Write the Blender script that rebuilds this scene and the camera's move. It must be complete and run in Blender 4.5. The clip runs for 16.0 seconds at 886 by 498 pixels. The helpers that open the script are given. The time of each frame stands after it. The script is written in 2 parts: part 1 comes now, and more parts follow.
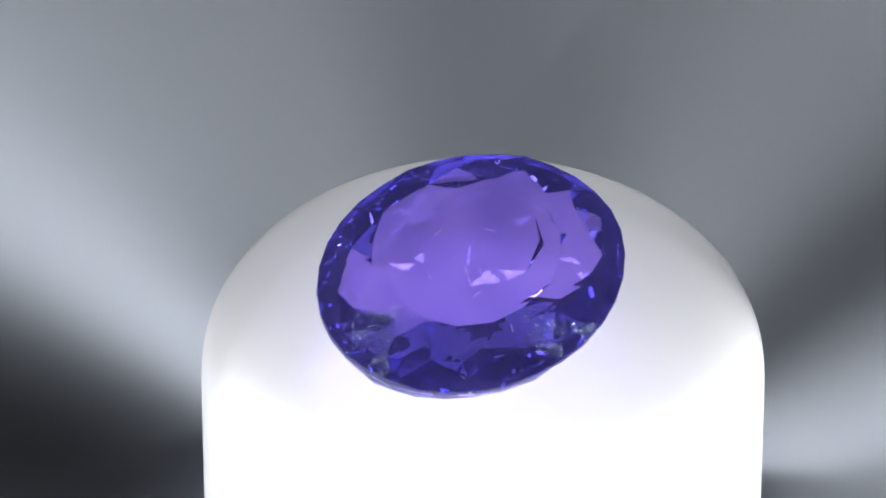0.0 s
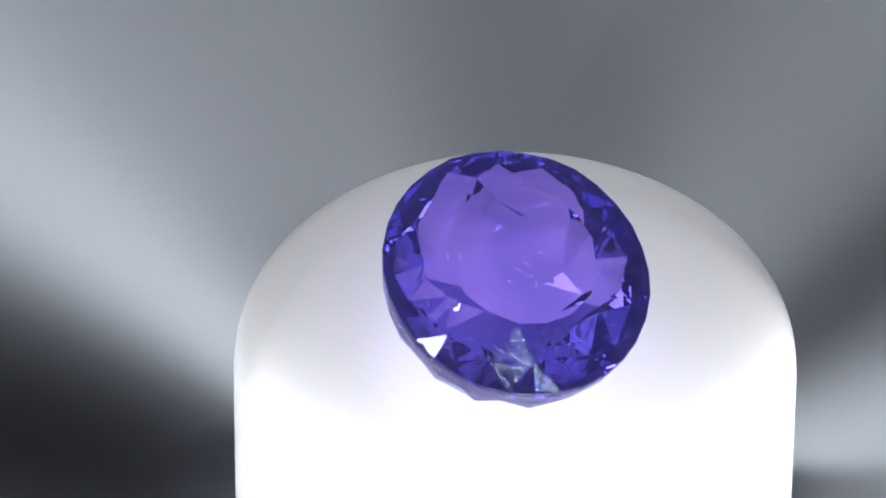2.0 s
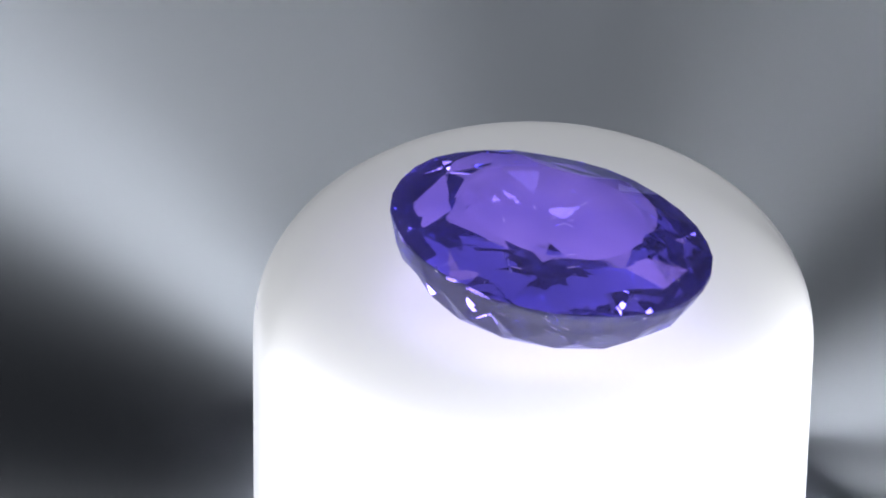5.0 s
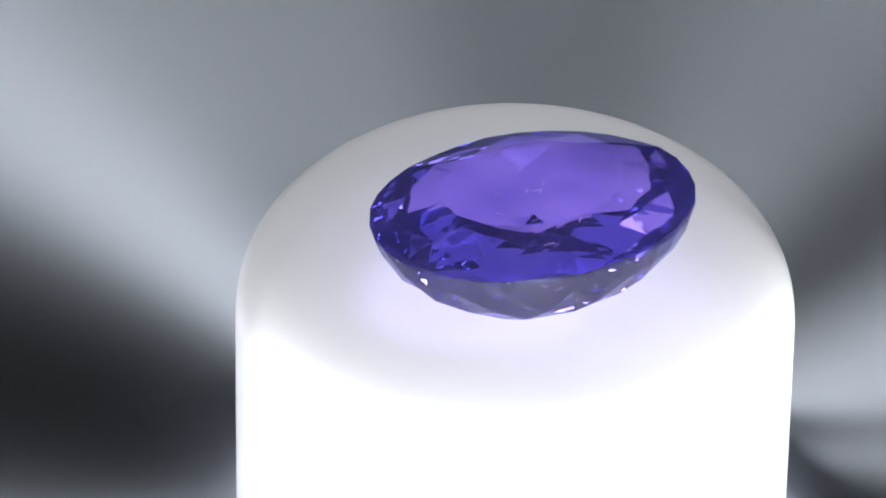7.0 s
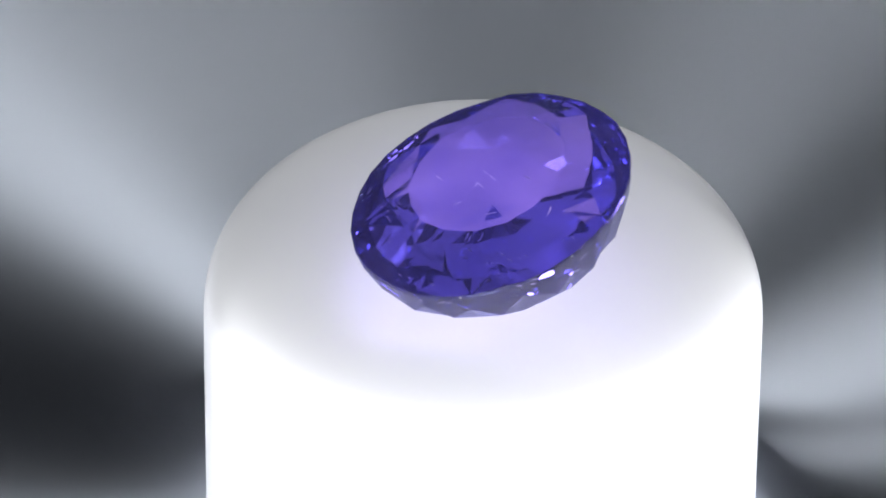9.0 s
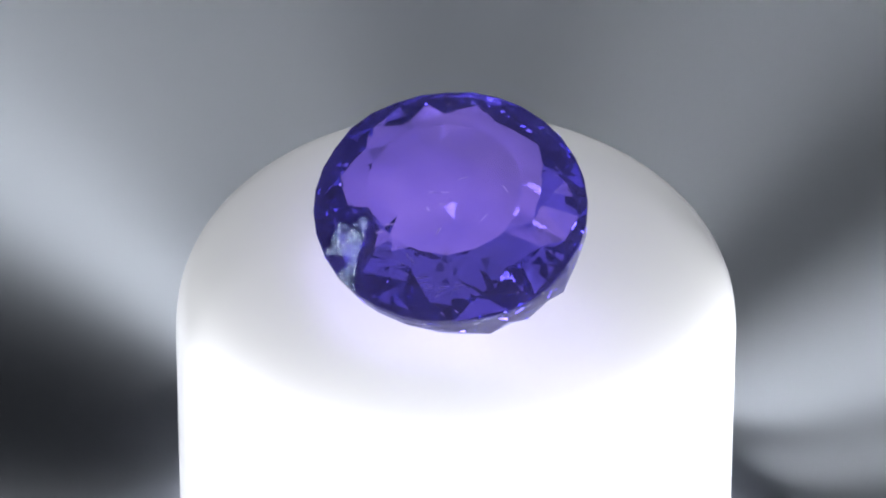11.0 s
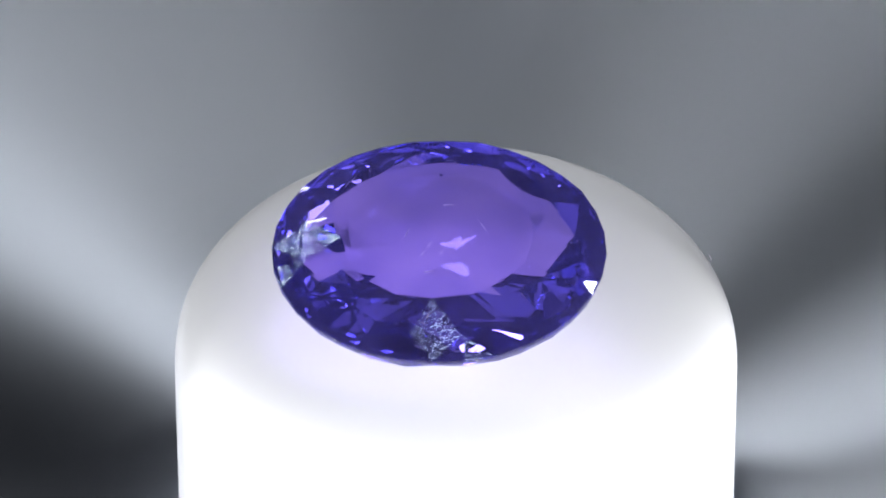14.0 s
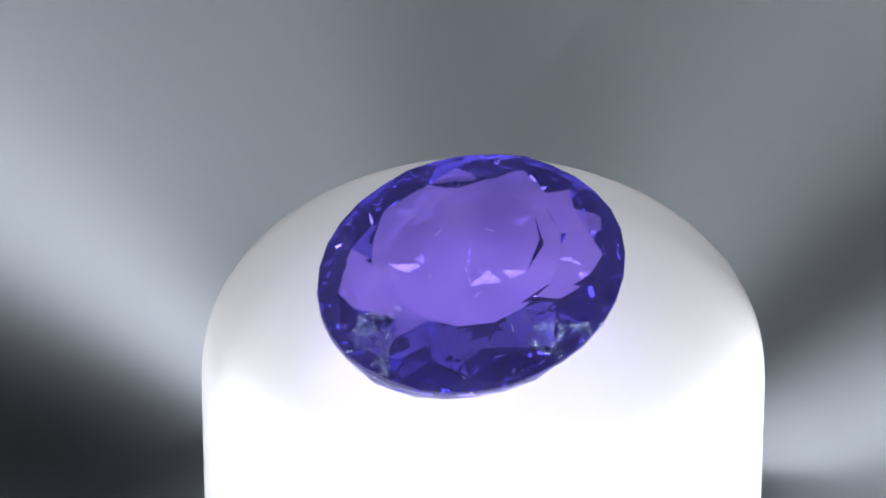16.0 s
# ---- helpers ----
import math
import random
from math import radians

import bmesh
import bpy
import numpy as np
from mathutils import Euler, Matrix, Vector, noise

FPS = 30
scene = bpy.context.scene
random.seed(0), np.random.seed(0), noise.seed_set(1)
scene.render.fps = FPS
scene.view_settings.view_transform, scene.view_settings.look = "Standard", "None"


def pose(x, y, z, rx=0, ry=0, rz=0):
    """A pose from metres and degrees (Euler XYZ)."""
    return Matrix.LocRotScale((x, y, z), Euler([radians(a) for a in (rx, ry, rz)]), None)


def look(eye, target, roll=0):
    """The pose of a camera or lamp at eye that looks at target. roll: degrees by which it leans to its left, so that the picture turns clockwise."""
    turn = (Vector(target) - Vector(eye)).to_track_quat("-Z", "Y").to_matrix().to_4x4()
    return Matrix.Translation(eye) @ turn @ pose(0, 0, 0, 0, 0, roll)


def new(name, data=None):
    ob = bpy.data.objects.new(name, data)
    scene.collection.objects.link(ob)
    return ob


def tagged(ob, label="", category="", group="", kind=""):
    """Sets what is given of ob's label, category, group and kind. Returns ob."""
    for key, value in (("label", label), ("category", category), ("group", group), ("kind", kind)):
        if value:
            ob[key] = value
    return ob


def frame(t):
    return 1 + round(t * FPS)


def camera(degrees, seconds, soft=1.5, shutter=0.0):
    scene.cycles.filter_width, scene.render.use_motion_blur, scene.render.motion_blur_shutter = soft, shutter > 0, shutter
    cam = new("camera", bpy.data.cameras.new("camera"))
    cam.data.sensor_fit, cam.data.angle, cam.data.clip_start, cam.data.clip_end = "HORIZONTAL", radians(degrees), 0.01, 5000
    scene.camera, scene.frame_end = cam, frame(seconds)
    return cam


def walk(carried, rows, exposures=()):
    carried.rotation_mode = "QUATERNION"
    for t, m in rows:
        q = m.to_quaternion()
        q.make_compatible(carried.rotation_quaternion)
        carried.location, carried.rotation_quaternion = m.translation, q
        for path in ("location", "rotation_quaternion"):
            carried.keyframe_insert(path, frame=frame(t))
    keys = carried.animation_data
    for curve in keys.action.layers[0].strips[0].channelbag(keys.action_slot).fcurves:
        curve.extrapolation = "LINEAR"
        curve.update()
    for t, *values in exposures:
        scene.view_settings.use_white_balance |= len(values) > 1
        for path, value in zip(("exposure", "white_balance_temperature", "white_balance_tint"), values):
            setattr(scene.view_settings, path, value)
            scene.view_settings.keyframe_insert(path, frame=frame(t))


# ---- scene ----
U = 1.6e-5                     # metres of one plan unit
PERIOD = 15.985                 # seconds of one turn of the table
ELEV, CX, CZ, ROLL, DIST = 43.65, -87.55, 98.15, 0.32, 16000.0
PED_H = 597.0                  # pedestal height
PLATE_T = 240.0                # plate thickness
TOP = PED_H + PLATE_T          # height of the pedestal's top above the table


def at(x, y, z):
    """Plan units, counted from the turning axis at the pedestal's top, to metres."""
    return Vector((x * U, y * U, (z + TOP) * U))


cam = camera(2 * math.degrees(math.atan(784 / DIST)), 16.0, soft=1.9)
AIM = at(CX, 0, CZ)
EYE = AIM + Vector((0, -math.cos(radians(ELEV)), math.sin(radians(ELEV)))) * DIST * U
walk(cam, [(0.0, look(EYE, AIM, ROLL)), (16.0, look(EYE, AIM, ROLL))])

# ---- light ----
world = bpy.data.worlds.new("studio")
world.use_nodes = True
world.node_tree.nodes["Background"].inputs["Color"].default_value = (0.8, 0.85, 1.0, 1)
world.node_tree.nodes["Background"].inputs["Strength"].default_value = 0.009
scene.world = world
scene.view_settings.exposure = 0.0


def strip(name, ends, distance, width, watts, tint=(0.93, 0.965, 1.0)):
    """A long narrow softbox whose two ends lie in the given directions from the pedestal's top."""
    a, b = [Vector(e).normalized() * distance for e in ends]
    data = bpy.data.lights.new(name, "AREA")
    data.shape, data.size, data.size_y = "RECTANGLE", (b - a).length, width
    data.energy, data.color = watts, tint
    ob = new(name, data)
    along, back = (b - a).normalized(), ((a + b) / 2).normalized()
    side = back.cross(along).normalized()
    turn = Matrix((along, side, back)).transposed().to_4x4()
    ob.matrix_world = Matrix.Translation(at(0, 0, 0) + (a + b) / 2) @ turn
    return ob


def toward(lx, ly):
    """The upward direction with these plan shares."""
    return (lx, ly, math.sqrt(max(0.01, 1 - lx * lx - ly * ly)))


strip("softbox_right", (toward(0.34, 0.25), toward(0.55, 0.25)), 0.40, 0.012, 0.21)
strip("softbox_top", (toward(0.08, 0.25), toward(0.34, 0.25)), 0.40, 0.012, 0.072)
strip("softbox_left", (toward(-0.09, 0.25), toward(-0.30, 0.25)), 0.40, 0.010, 0.070)
strip("softbox_back", (toward(-0.31, 0.45), toward(-0.80, 0.42)), 0.40, 0.012, 0.26)
strip("softbox_back_low", (toward(-0.42, 0.62), toward(-0.68, 0.62)), 0.40, 0.012, 0.10)
# two unseen fill lamps, added to brighten the stone and the pedestal's top
strip("fill_above_camera", ((-0.22, -0.50, 0.84), (0.42, -0.50, 0.76)), 0.40, 0.055, 0.26)
strip("fill_front_right", ((0.78, -0.25, 0.60), (0.55, -0.60, 0.60)), 0.40, 0.06, 0.16)


def spot(name, azimuth, elevation, distance, edge, watts, blend):
    """A low focused lamp whose beam is cut off above by a line that crosses the pedestal's top at the plan place edge."""
    half = 70.0
    a, e = radians(azimuth), radians(elevation)
    mark = at(*edge, -8)
    eye = mark + Vector((math.cos(a) * math.cos(e), math.sin(a) * math.cos(e), math.sin(e))) * distance
    data = bpy.data.lights.new(name, "SPOT")
    data.spot_size, data.spot_blend, data.shadow_soft_size = radians(2 * half), blend, 0.001
    data.energy, data.color = watts, (0.96, 0.98, 1.0)
    ob = new(name, data)
    ob.matrix_world = look(eye, mark) @ pose(0, 0, 0, -half, 0, 0)
    return ob


spot("spotlight_front", -76, 5, 0.20, (-60, -85), 8.0, 0.0004)
spot("spotlight_left", -120, 6, 0.20, (-100, -280), 2.0, 0.0005)


# ---- materials ----
def material(name):
    m = bpy.data.materials.new(name)
    m.use_nodes = True
    nt = m.node_tree
    return m, nt, nt.nodes["Principled BSDF"], nt.nodes["Material Output"]


def link(nt, a, out, b, inp):
    nt.links.new(a.outputs[out], b.inputs[inp])


def noise_node(nt, scale, detail=4.0, coords=None):
    n = nt.nodes.new("ShaderNodeTexNoise")
    n.inputs["Scale"].default_value, n.inputs["Detail"].default_value = scale, detail
    if coords is None:
        coords = nt.nodes.new("ShaderNodeTexCoord")
    link(nt, coords, "Object", n, "Vector")
    return n


def ramp(nt, source, out, stops):
    r = nt.nodes.new("ShaderNodeValToRGB")
    while len(r.color_ramp.elements) < len(stops):
        r.color_ramp.elements.new(0.5)
    for el, (pos, col) in zip(r.color_ramp.elements, stops):
        el.position, el.color = pos, (*col, 1)
    link(nt, source, out, r, "Fac")
    return r


def white_plastic():
    m, nt, b, _ = material("white_plastic")
    big = noise_node(nt, 150.0)
    c = ramp(nt, big, "Fac", [(0.3, (0.79, 0.78, 0.80)), (0.7, (0.84, 0.83, 0.84))])
    link(nt, c, "Color", b, "Base Color")
    b.inputs["Roughness"].default_value = 0.42
    b.inputs["Subsurface Weight"].default_value = 0.3
    b.inputs["Subsurface Radius"].default_value = (1.0, 0.95, 1.0)
    b.inputs["Subsurface Scale"].default_value = 0.00025
    fine = noise_node(nt, 6000.0, 2.0)
    bump = nt.nodes.new("ShaderNodeBump")
    bump.inputs["Strength"].default_value, bump.inputs["Distance"].default_value = 0.03, 0.00002
    link(nt, fine, "Fac", bump, "Height")
    link(nt, bump, "Normal", b, "Normal")
    return m


def brushed_metal():
    m, nt, b, _ = material("brushed_metal")
    b.inputs["Base Color"].default_value = (0.85, 0.89, 0.985, 1)
    b.inputs["Metallic"].default_value = 1.0
    b.inputs["Roughness"].default_value = 0.34
    b.inputs["Anisotropic"].default_value = 1.0
    b.inputs["Anisotropic Rotation"].default_value = 0.25
    tan = nt.nodes.new("ShaderNodeTangent")
    tan.direction_type, tan.axis = "RADIAL", "Z"
    link(nt, tan, "Tangent", b, "Tangent")
    return m


def dark_cloth():
    m, nt, b, _ = material("dark_cloth")
    n = noise_node(nt, 400.0)
    c = ramp(nt, n, "Fac", [(0.3, (0.02, 0.02, 0.022)), (0.7, (0.035, 0.034, 0.036))])
    link(nt, c, "Color", b, "Base Color")
    b.inputs["Roughness"].default_value = 0.9
    return m


def violet_crystal(name, roughness, etched, haze=0.10, dull=(0.13, 0.12, 0.66)):
    m, nt, b, out = material(name)
    nt.nodes.remove(b)
    bend = nt.nodes.new("ShaderNodeBsdfRefraction")
    zones = noise_node(nt, 300.0, 2.0)
    tint = ramp(nt, zones, "Fac", [(0.36, (0.46, 0.385, 0.77)), (0.64, (0.61, 0.50, 0.89))])
    link(nt, tint, "Color", bend, "Color")
    bend.inputs["IOR"].default_value = 1.76
    bend.inputs["Roughness"].default_value = roughness
    shine = nt.nodes.new("ShaderNodeBsdfGlossy")
    shine.inputs["Color"].default_value = (0.68, 0.70, 1.0, 1)
    shine.inputs["Roughness"].default_value = roughness
    fresnel = nt.nodes.new("ShaderNodeFresnel")
    fresnel.inputs["IOR"].default_value = 1.76
    g = nt.nodes.new("ShaderNodeMixShader")
    link(nt, fresnel, "Fac", g, "Fac")
    nt.links.new(bend.outputs["BSDF"], g.inputs[1])
    nt.links.new(shine.outputs["BSDF"], g.inputs[2])
    # faint silk in the crystal scatters a little blue light; in the pavilion it stands for a reflection
    silk = nt.nodes.new("ShaderNodeBsdfDiffuse")
    cloud = noise_node(nt, 700.0, 3.0)
    tone = ramp(nt, cloud, "Fac", [(0.3, [0.75 * c for c in dull]), (0.7, [1.25 * c for c in dull])])
    link(nt, tone, "Color", silk, "Color")
    body = nt.nodes.new("ShaderNodeMixShader")
    body.inputs["Fac"].default_value = haze
    nt.links.new(g.outputs["Shader"], body.inputs[1])
    nt.links.new(silk.outputs["BSDF"], body.inputs[2])
    # slightly wavy hand polish
    wave = noise_node(nt, 600.0, 1.0)
    polish = nt.nodes.new("ShaderNodeBump")
    polish.inputs["Strength"].default_value, polish.inputs["Distance"].default_value = 1.0, 0.000014
    link(nt, wave, "Fac", polish, "Height")
    for node in (bend, shine, fresnel):
        link(nt, polish, "Normal", node, "Normal")
    if etched:
        # a thin pitted skin that catches the lamps
        pits = noise_node(nt, 20000.0, 2.0)
        bump = nt.nodes.new("ShaderNodeBump")
        bump.inputs["Strength"].default_value, bump.inputs["Distance"].default_value = 1.0, 0.000016
        link(nt, pits, "Fac", bump, "Height")
        skin = nt.nodes.new("ShaderNodeBsdfGlossy")
        skin.inputs["Color"].default_value = (0.55, 0.64, 1.0, 1)
        skin.inputs["Roughness"].default_value = 0.06
        link(nt, bump, "Normal", skin, "Normal")
        worn = noise_node(nt, 12000.0, 2.0)
        amount = ramp(nt, worn, "Fac", [(0.46, (0, 0, 0)), (0.55, (0.42, 0.42, 0.42))])
        mix = nt.nodes.new("ShaderNodeMixShader")
        link(nt, amount, "Color", mix, "Fac")
        nt.links.new(body.outputs["Shader"], mix.inputs[1])
        nt.links.new(skin.outputs["BSDF"], mix.inputs[2])
        body = mix
    link(nt, body, "Shader", out, "Surface")
    return m


def pale_mineral():
    m, nt, b, _ = material("pale_mineral")
    n = noise_node(nt, 9000.0)
    c = ramp(nt, n, "Fac", [(0.3, (0.55, 0.5, 0.68)), (0.7, (0.78, 0.75, 0.85))])
    link(nt, c, "Color", b, "Base Color")
    b.inputs["Roughness"].default_value = 0.3
    return m


PLASTIC, METAL, CLOTH = white_plastic(), brushed_metal(), dark_cloth()
CRYSTAL, ETCHED = violet_crystal("violet_crystal", 0.0, False), violet_crystal("etched_crystal", 0.0, True)
# grey mixed into the pavilion imitates the white pedestal mirrored in it
GREYED = violet_crystal("greyed_crystal", 0.0, False, 0.10, (0.42, 0.40, 0.52))
FROSTED = violet_crystal("frosted_crystal", 0.2, False, 0.07, (0.30, 0.28, 0.5))
CLEAR = violet_crystal("clear_crystal", 0.0, False, 0.02)
MINERAL = pale_mineral()


# ---- building helpers ----
def mesh_object(name, bm, mats, smooth=False, closed=True):
    if closed:
        bmesh.ops.recalc_face_normals(bm, faces=bm.faces)
    me = bpy.data.meshes.new(name)
    bm.to_mesh(me)
    bm.free()
    for m in mats:
        me.materials.append(m)
    for p in me.polygons:
        p.use_smooth = smooth
    return new(name, me)


def part(name, bm, mats, parent, label="", smooth=False):
    ob = mesh_object(name, bm, mats if isinstance(mats, list) else [mats], smooth, False)
    ob.parent = parent
    if label:
        ob["label"] = label
    return ob


def lathe(profile, segments=160):
    """A turned solid from (radius, height) pairs in plan units; radius 0 closes an end."""
    bm = bmesh.new()
    rings = []
    for r, z in profile:
        if r == 0:
            rings.append([bm.verts.new((0, 0, z * U))])
        else:
            rings.append([bm.verts.new((r * U * math.cos(2 * math.pi * k / segments),
                                        r * U * math.sin(2 * math.pi * k / segments), z * U)) for k in range(segments)])
    for a, b in zip(rings, rings[1:]):
        for k in range(segments):
            j = (k + 1) % segments
            if len(a) == 1:
                bm.faces.new((a[0], b[k], b[j]))
            elif len(b) == 1:
                bm.faces.new((a[k], b[0], a[j]))
            else:
                bm.faces.new((a[k], b[k], b[j], a[j]))
    return bm


# ---- setting ----
def build_table():
    bm = bmesh.new()
    bmesh.ops.create_cube(bm, size=1, matrix=Matrix.Translation((0, 0, -0.01)) @ Matrix.Diagonal((0.6, 0.6, 0.02, 1)))
    tagged(mesh_object("ground", bm, [CLOTH]), "dark cloth covered studio table top", "table top", kind="structure")


# ---- pedestal and plate ----
PED_R, PED_HZ, PED_N, PED_M, DOME, FLAT, FLAT_TO = 501.5, 151.0, 9.0, 4.75, 24.0, 6.5, 0.25
PED_AT, PED_TILT = (-15.8, -80.4), (0.3, -0.28)


def build_plate():
    prof = [(0, 0), (2560, 0), (2600, 40), (2600, PLATE_T - 30), (2570, PLATE_T), (600, PLATE_T), (0, PLATE_T)]
    ob = mesh_object("turntable_plate", lathe(prof, 200), [METAL], False)
    return tagged(ob, "circularly brushed grey metal turntable plate under the pedestal", "turntable")


def build_pedestal():
    prof = [(0, 0), (PED_R - 8, 0), (PED_R, 8), (PED_R, PED_H - 400), (PED_R, PED_H - 260)]
    flat = FLAT_TO * PED_R
    for f in [0.99999, 0.9999, 0.9995] + [1 - (1 - FLAT_TO) * (k / 60) ** 2 for k in range(1, 60)]:
        z = -PED_HZ + PED_HZ * (1 - f ** PED_N) ** (1 / PED_M) - FLAT - (DOME - FLAT) * ((f - FLAT_TO) / (1 - FLAT_TO)) ** 1.3
        prof.append((PED_R * f, PED_H + z))
    prof += [(flat * 0.97, PED_H - FLAT + 0.1), (flat * 0.6, PED_H - FLAT + 0.2), (0, PED_H - FLAT + 0.3)]
    prof.sort(key=lambda p: (p[1], -p[0]))
    prof = [(0, 0)] + [p for p in prof if p != (0, 0)]
    ob = mesh_object("display_pedestal", lathe(prof), [PLASTIC], True)
    # a short lint fibre clinging to the side
    ang = radians(67.2)
    spine = [Vector((PED_R * 0.983 * math.cos(ang), PED_R * 0.983 * math.sin(ang), PED_H - 70)) +
             Vector((1.6 * math.sin(k * 1.1), 1.2 * math.sin(k * 0.9), 4.0 * k)) for k in range(5)]
    bm = bmesh.new()
    for a, b in zip(spine, spine[1:]):
        way = b - a
        bmesh.ops.create_cone(bm, cap_ends=True, segments=5, radius1=0.5 * U, radius2=0.5 * U, depth=way.length * U * 1.15,
                              matrix=Matrix.Translation((a + b) / 2 * U) @ way.to_track_quat("Z", "Y").to_matrix().to_4x4())
    part("lint_fibre", bm, [MINERAL], ob, "short pale lint fibre")
    return tagged(ob, "round white plastic display pedestal with softly rounded top edge", "pedestal")


# ---- gem ----
GEM_L, GEM_W, GEM_AT = 296.0, 240.5, (-21.7, -16.0, 132.2)
GEM_TURN, GEM_TILT, GEM_LEAN = 42.2, (10.22, -1.49), (0.70, 0.11)
CROWN, TABLE, MID = 48.0, 0.57, 0.82
GIRDLE = 4.0


def oval(s, deg, z):
    return Vector((s * GEM_L * math.cos(radians(deg)) * U, s * GEM_W * math.sin(radians(deg)) * U, z * U))


def build_gem():
    thing = new("gemstone")
    tagged(thing, "faceted oval violet-blue sapphire gemstone lying tilted on the white pedestal", "gemstone")
    rng = random.Random(7)
    n = 16
    step = 360 / n
    top = [oval(TABLE + rng.uniform(-.012, .012), step * i + rng.uniform(-2, 2), CROWN) for i in range(n)]
    rho = MID * math.cos(radians(step / 2))
    mz = CROWN * (1 - rho) / (1 - TABLE)
    mid = [oval(MID + rng.uniform(-.015, .015), step * (i + .5) + rng.uniform(-2, 2), mz + rng.uniform(-2.2, 2.2)) for i in range(n)]
    gup = [oval(1, step / 2 * k, GIRDLE + rng.uniform(-3, 3)) for k in range(2 * n)]
    glo = [oval(1, step / 2 * k, -GIRDLE + rng.uniform(-2, 2)) for k in range(2 * n)]

    def faces(polys):
        bm = bmesh.new()
        made = {}

        def v(p):
            key = tuple(round(c * 1e8) for c in p)
            if key not in made:
                made[key] = bm.verts.new(p)
            return made[key]
        for poly, etch in polys:
            f = bm.faces.new([v(p) for p in poly])
            f.material_index = 1 if etch else 0
        return bm

    crown, skirt = [], []
    for i in range(n):
        j = (i + 1) % n
        etch = i in (8, 12)
        crown.append(((top[i], mid[i], top[j]), False))
        crown.append(((top[i], mid[i - 1], gup[2 * i]), etch))
        crown.append(((top[i], gup[2 * i], mid[i]), etch))
        skirt.append(((mid[i], gup[2 * i], gup[2 * i + 1]), False))
        skirt.append(((mid[i], gup[2 * i + 1], gup[(2 * i + 2) % (2 * n)]), etch))
    part("upper_crown", outward(faces(crown)), [CRYSTAL, ETCHED], thing)
    part("lower_crown", outward(faces(skirt)), [CRYSTAL, ETCHED], thing)
    part("table_facet", outward(faces([(tuple(top), False)])), [CLEAR], thing, "large flat polished top facet")
    band = []
    for k in range(2 * n):
        j = (k + 1) % (2 * n)
        band.append(((gup[k], glo[k], glo[j]), False))
        band.append(((gup[k], glo[j], gup[j]), False))
    part("girdle", outward(faces(band)), [FROSTED], thing, "thin frosted edge")
    # a bellied pavilion: steep rows under the girdle, then shallow facets down to the culet
    def skew(s, deg, z, lean):
        """A pavilion corner; the belly of the stone hangs deeper on one long side."""
        p = oval(s, deg, z)
        p.z -= lean * p.y
        return p

    upper = [skew(.962 + rng.uniform(-.008, .008), step / 2 * k + rng.uniform(-2.5, 2.5), -32 + rng.uniform(-3, 3), .03) for k in range(2 * n)]
    row = [skew(.905 + rng.uniform(-.015, .012), step * (k + .5) + rng.uniform(-3, 3), -63 + rng.uniform(-4, 4), .08) for k in range(n)]
    deep = [skew(.79 + rng.uniform(-.03, .03), step * k + rng.uniform(-4, 4), -91 + rng.uniform(-3, 3), .12) for k in range(n)]
    keel = [skew((.685, .555)[k % 2] + rng.uniform(-.035, .035), step * (k + .5) + rng.uniform(-5, 5), -111 + rng.uniform(-2, 2), .10) for k in range(n)]
    mids = [skew((.53, .40)[k % 2] + rng.uniform(-.045, .045), step * k + rng.uniform(-5, 5), (-118, -121)[k % 2] + rng.uniform(-1, 1), .06) for k in range(n)]
    low = [skew(.20 + rng.uniform(-.03, .03), step * 2 * k + 10, -128, .05) for k in range(n // 2)]
    culet = Vector((0, 0, -135 * U))
    pav = []
    for k in range(n):
        j = (k + 1) % n
        pav += [((upper[2 * k], row[k], upper[2 * k + 1]), False), ((upper[2 * k + 1], row[k], upper[(2 * k + 2) % (2 * n)]), False)]
        pav += [((row[k - 1], deep[k], upper[2 * k]), False), ((upper[2 * k], deep[k], row[k]), False)]
        pav += [((row[k], deep[k], deep[j]), False), ((deep[k], keel[k], deep[j]), False)]
        pav += [((keel[k - 1], keel[k], deep[k]), False)]
        pav += [((keel[k - 1], mids[k], keel[k]), False), ((keel[k], mids[k], mids[j]), False)]
    for k in range(2 * n):
        j = (k + 1) % (2 * n)
        pav += [((glo[k], upper[k], upper[j]), False), ((glo[k], upper[j], glo[j]), False)]
    for k in range(n // 2):
        j = (k + 1) % (n // 2)
        pav += [((mids[2 * k], low[k], mids[2 * k + 1]), False), ((mids[2 * k + 1], low[k], low[j]), False),
                ((mids[2 * k + 1], low[j], mids[(2 * k + 2) % n]), False), ((low[k], culet, low[j]), False)]
    part("pavilion", outward(faces(pav)), [GREYED], thing, "lower facets, tinted grey to imitate the pedestal's reflection")
    # fine pale needles inside the stone
    for k in range(9):
        bm = bmesh.new()
        bmesh.ops.create_cone(bm, cap_ends=True, segments=6, radius1=1.3 * U, radius2=0.7 * U, depth=rng.uniform(8, 20) * U)
        ang, rad = rng.uniform(0, 360), rng.uniform(.05, .55)
        m = Matrix.Translation(oval(rad, ang, rng.uniform(-70, 10))) @ pose(0, 0, 0, 90 + rng.uniform(-25, 25), 0, rng.choice((35, 95, 155)))
        bm.transform(m)
        part("needle_inclusion", bm, [MINERAL], thing, "fine pale needle inside the crystal")
    # shadow casting turned off: the clear stone leaves the pedestal unshaded
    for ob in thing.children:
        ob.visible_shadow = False
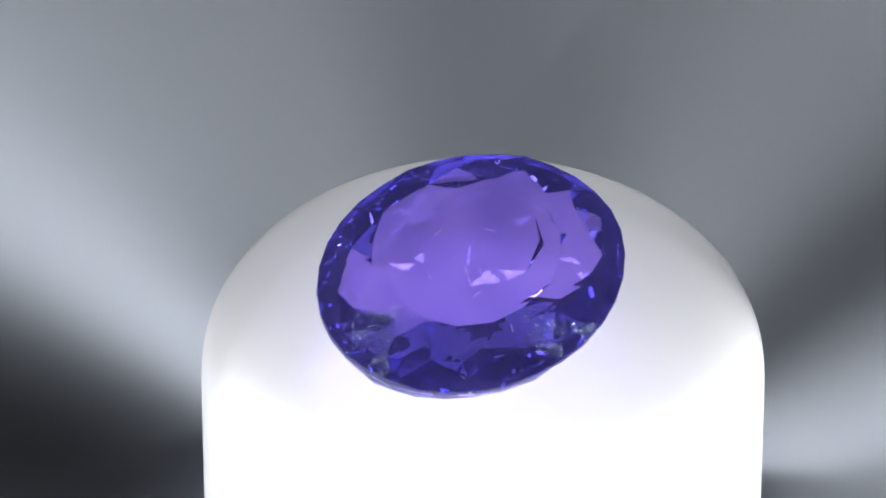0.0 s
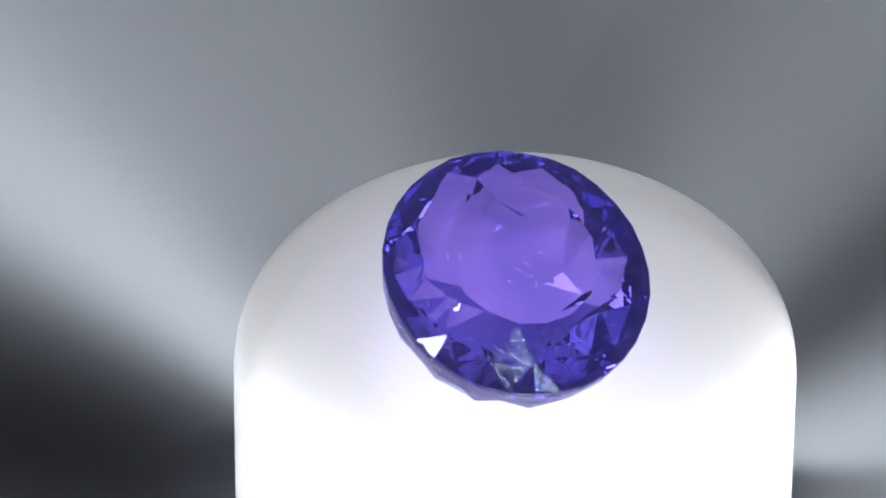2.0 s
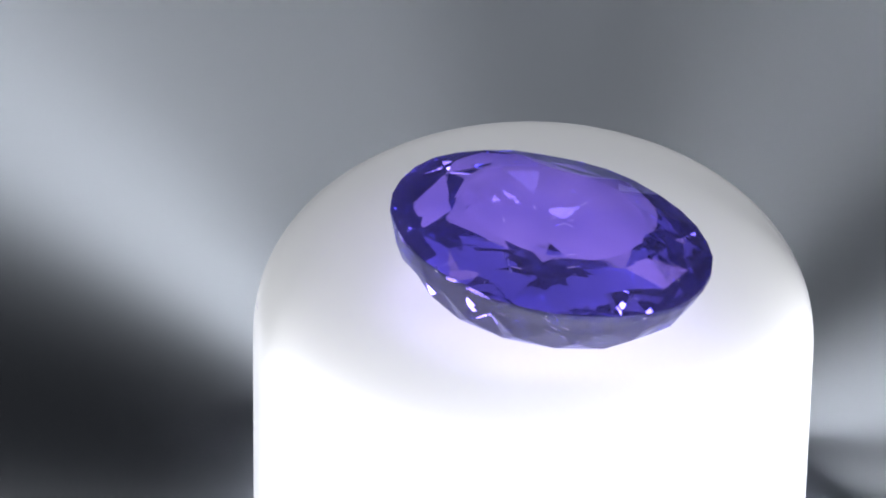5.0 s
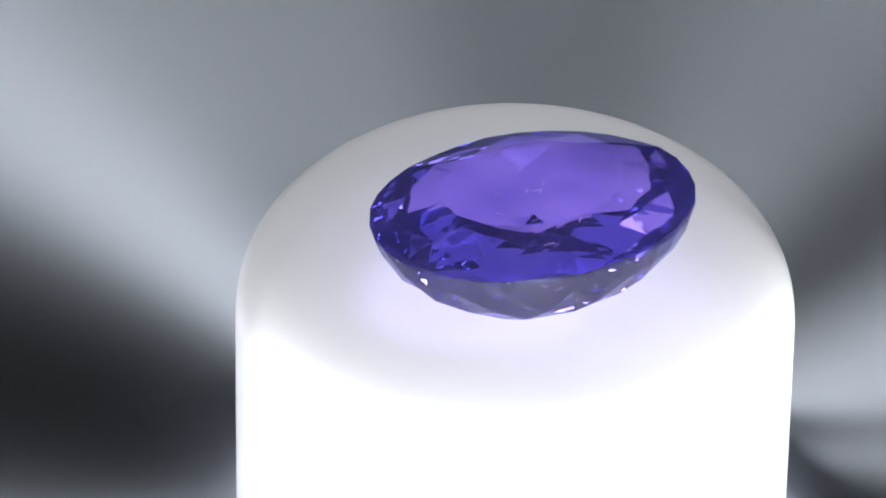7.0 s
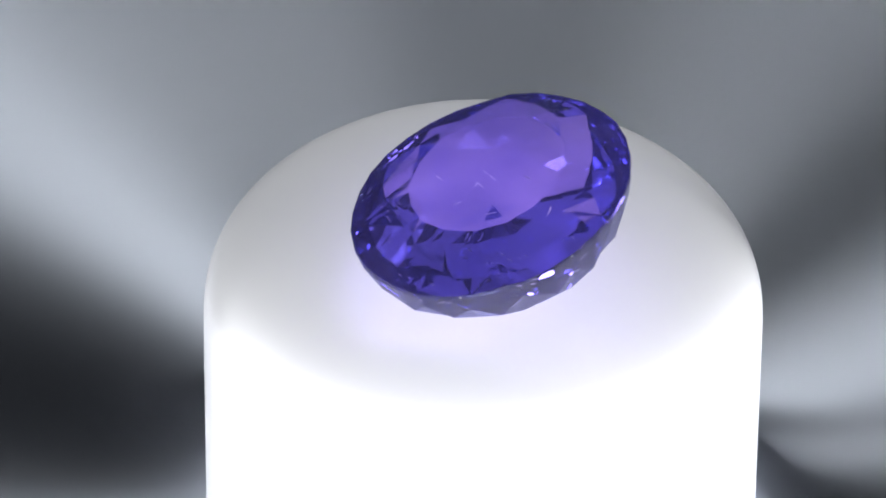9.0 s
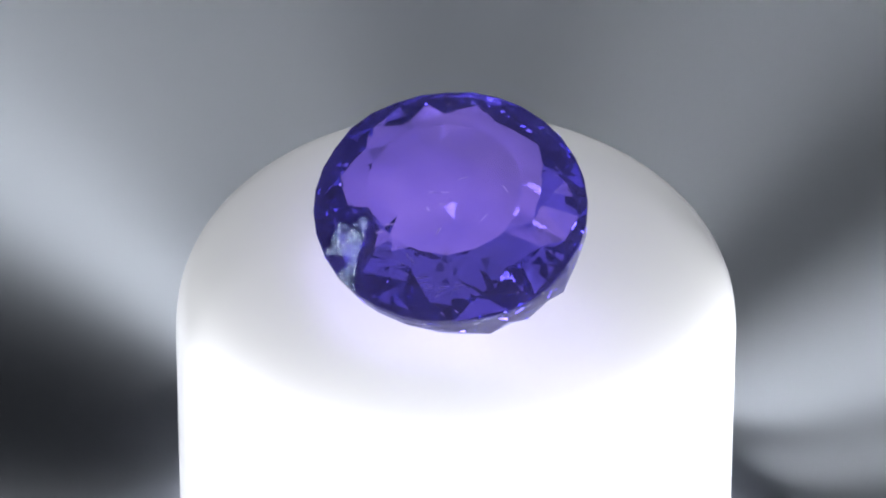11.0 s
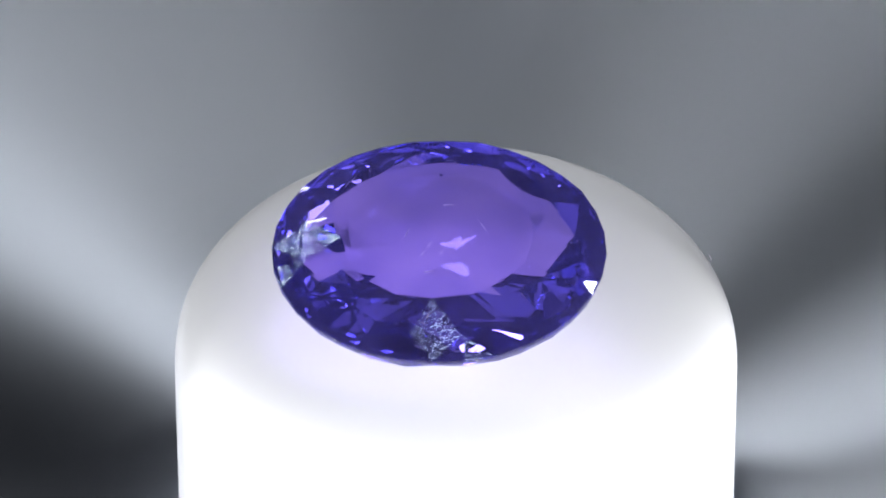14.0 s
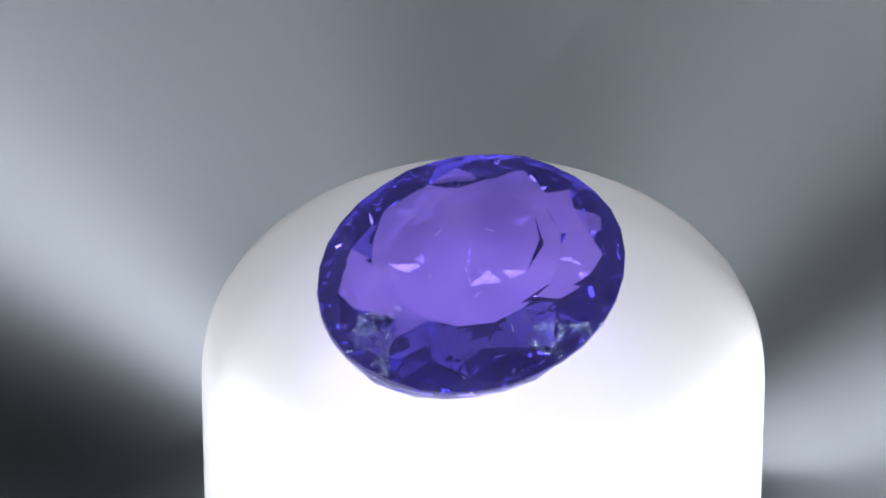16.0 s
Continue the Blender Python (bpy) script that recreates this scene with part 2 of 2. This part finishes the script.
    # tiny pale chips along the worn edge
    for k in range(8):
        ang = 18 + 44.0 * k + rng.uniform(-9, 9)
        bm = bmesh.new()
        bmesh.ops.create_icosphere(bm, subdivisions=1, radius=1.0)
        size = rng.uniform(1.0, 2.4)
        bm.transform(Matrix.Translation(oval(.996, ang, rng.uniform(-6, 2))) @ pose(0, 0, 0, 0, 0, ang + 90)
                     @ Matrix.Diagonal((size * 1.8 * U, 1.2 * U, size * 0.7 * U, 1)))
        part("edge_chip", bm, [MINERAL], thing, "tiny pale chip in the edge")
    return thing


def outward(bm):
    """Turns every facet to face away from the stone's heart."""
    heart = Vector((0, 0, -40 * U))
    bm.normal_update()
    for f in bm.faces:
        if f.normal.dot(f.calc_center_median() - heart) < 0:
            f.normal_flip()
    return bm


build_table()
plate = build_plate()
pedestal = build_pedestal()
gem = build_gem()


def motions():
    rows_plate, rows_ped, rows_gem = [], [], []
    lean = pose(0, 0, 0, PED_TILT[0], 0, 0) @ pose(0, 0, 0, 0, PED_TILT[1], 0)
    rest = pose(0, 0, 0, GEM_LEAN[0], 0, 0) @ pose(0, 0, 0, 0, GEM_LEAN[1], 0)
    steps = 64
    for k in range(steps + 1):
        t = 16.0 * k / steps
        turn = pose(0, 0, 0, 0, 0, 360 * t / PERIOD)
        top = at(*PED_AT, 0)
        play = Matrix.Translation((-5 * U * math.sin(2 * math.pi * t / PERIOD), 0, 0))
        hub = Matrix.Translation(top) @ lean
        rows_ped.append((t, play @ turn @ hub @ Matrix.Translation((0, 0, -PED_H * U))))
        rows_plate.append((t, play @ turn @ Matrix.Translation((top.x, top.y, 0))))
        stone = at(PED_AT[0] + GEM_AT[0], PED_AT[1] + GEM_AT[1], GEM_AT[2])
        rows_gem.append((t, turn @ Matrix.Translation(stone) @ rest @ pose(0, 0, 0, 0, 0, GEM_TURN)
                         @ pose(0, 0, 0, GEM_TILT[0], 0, 0) @ pose(0, 0, 0, 0, GEM_TILT[1], 0)))
    walk(plate, rows_plate)
    walk(pedestal, rows_ped)
    walk(gem, rows_gem)


motions()
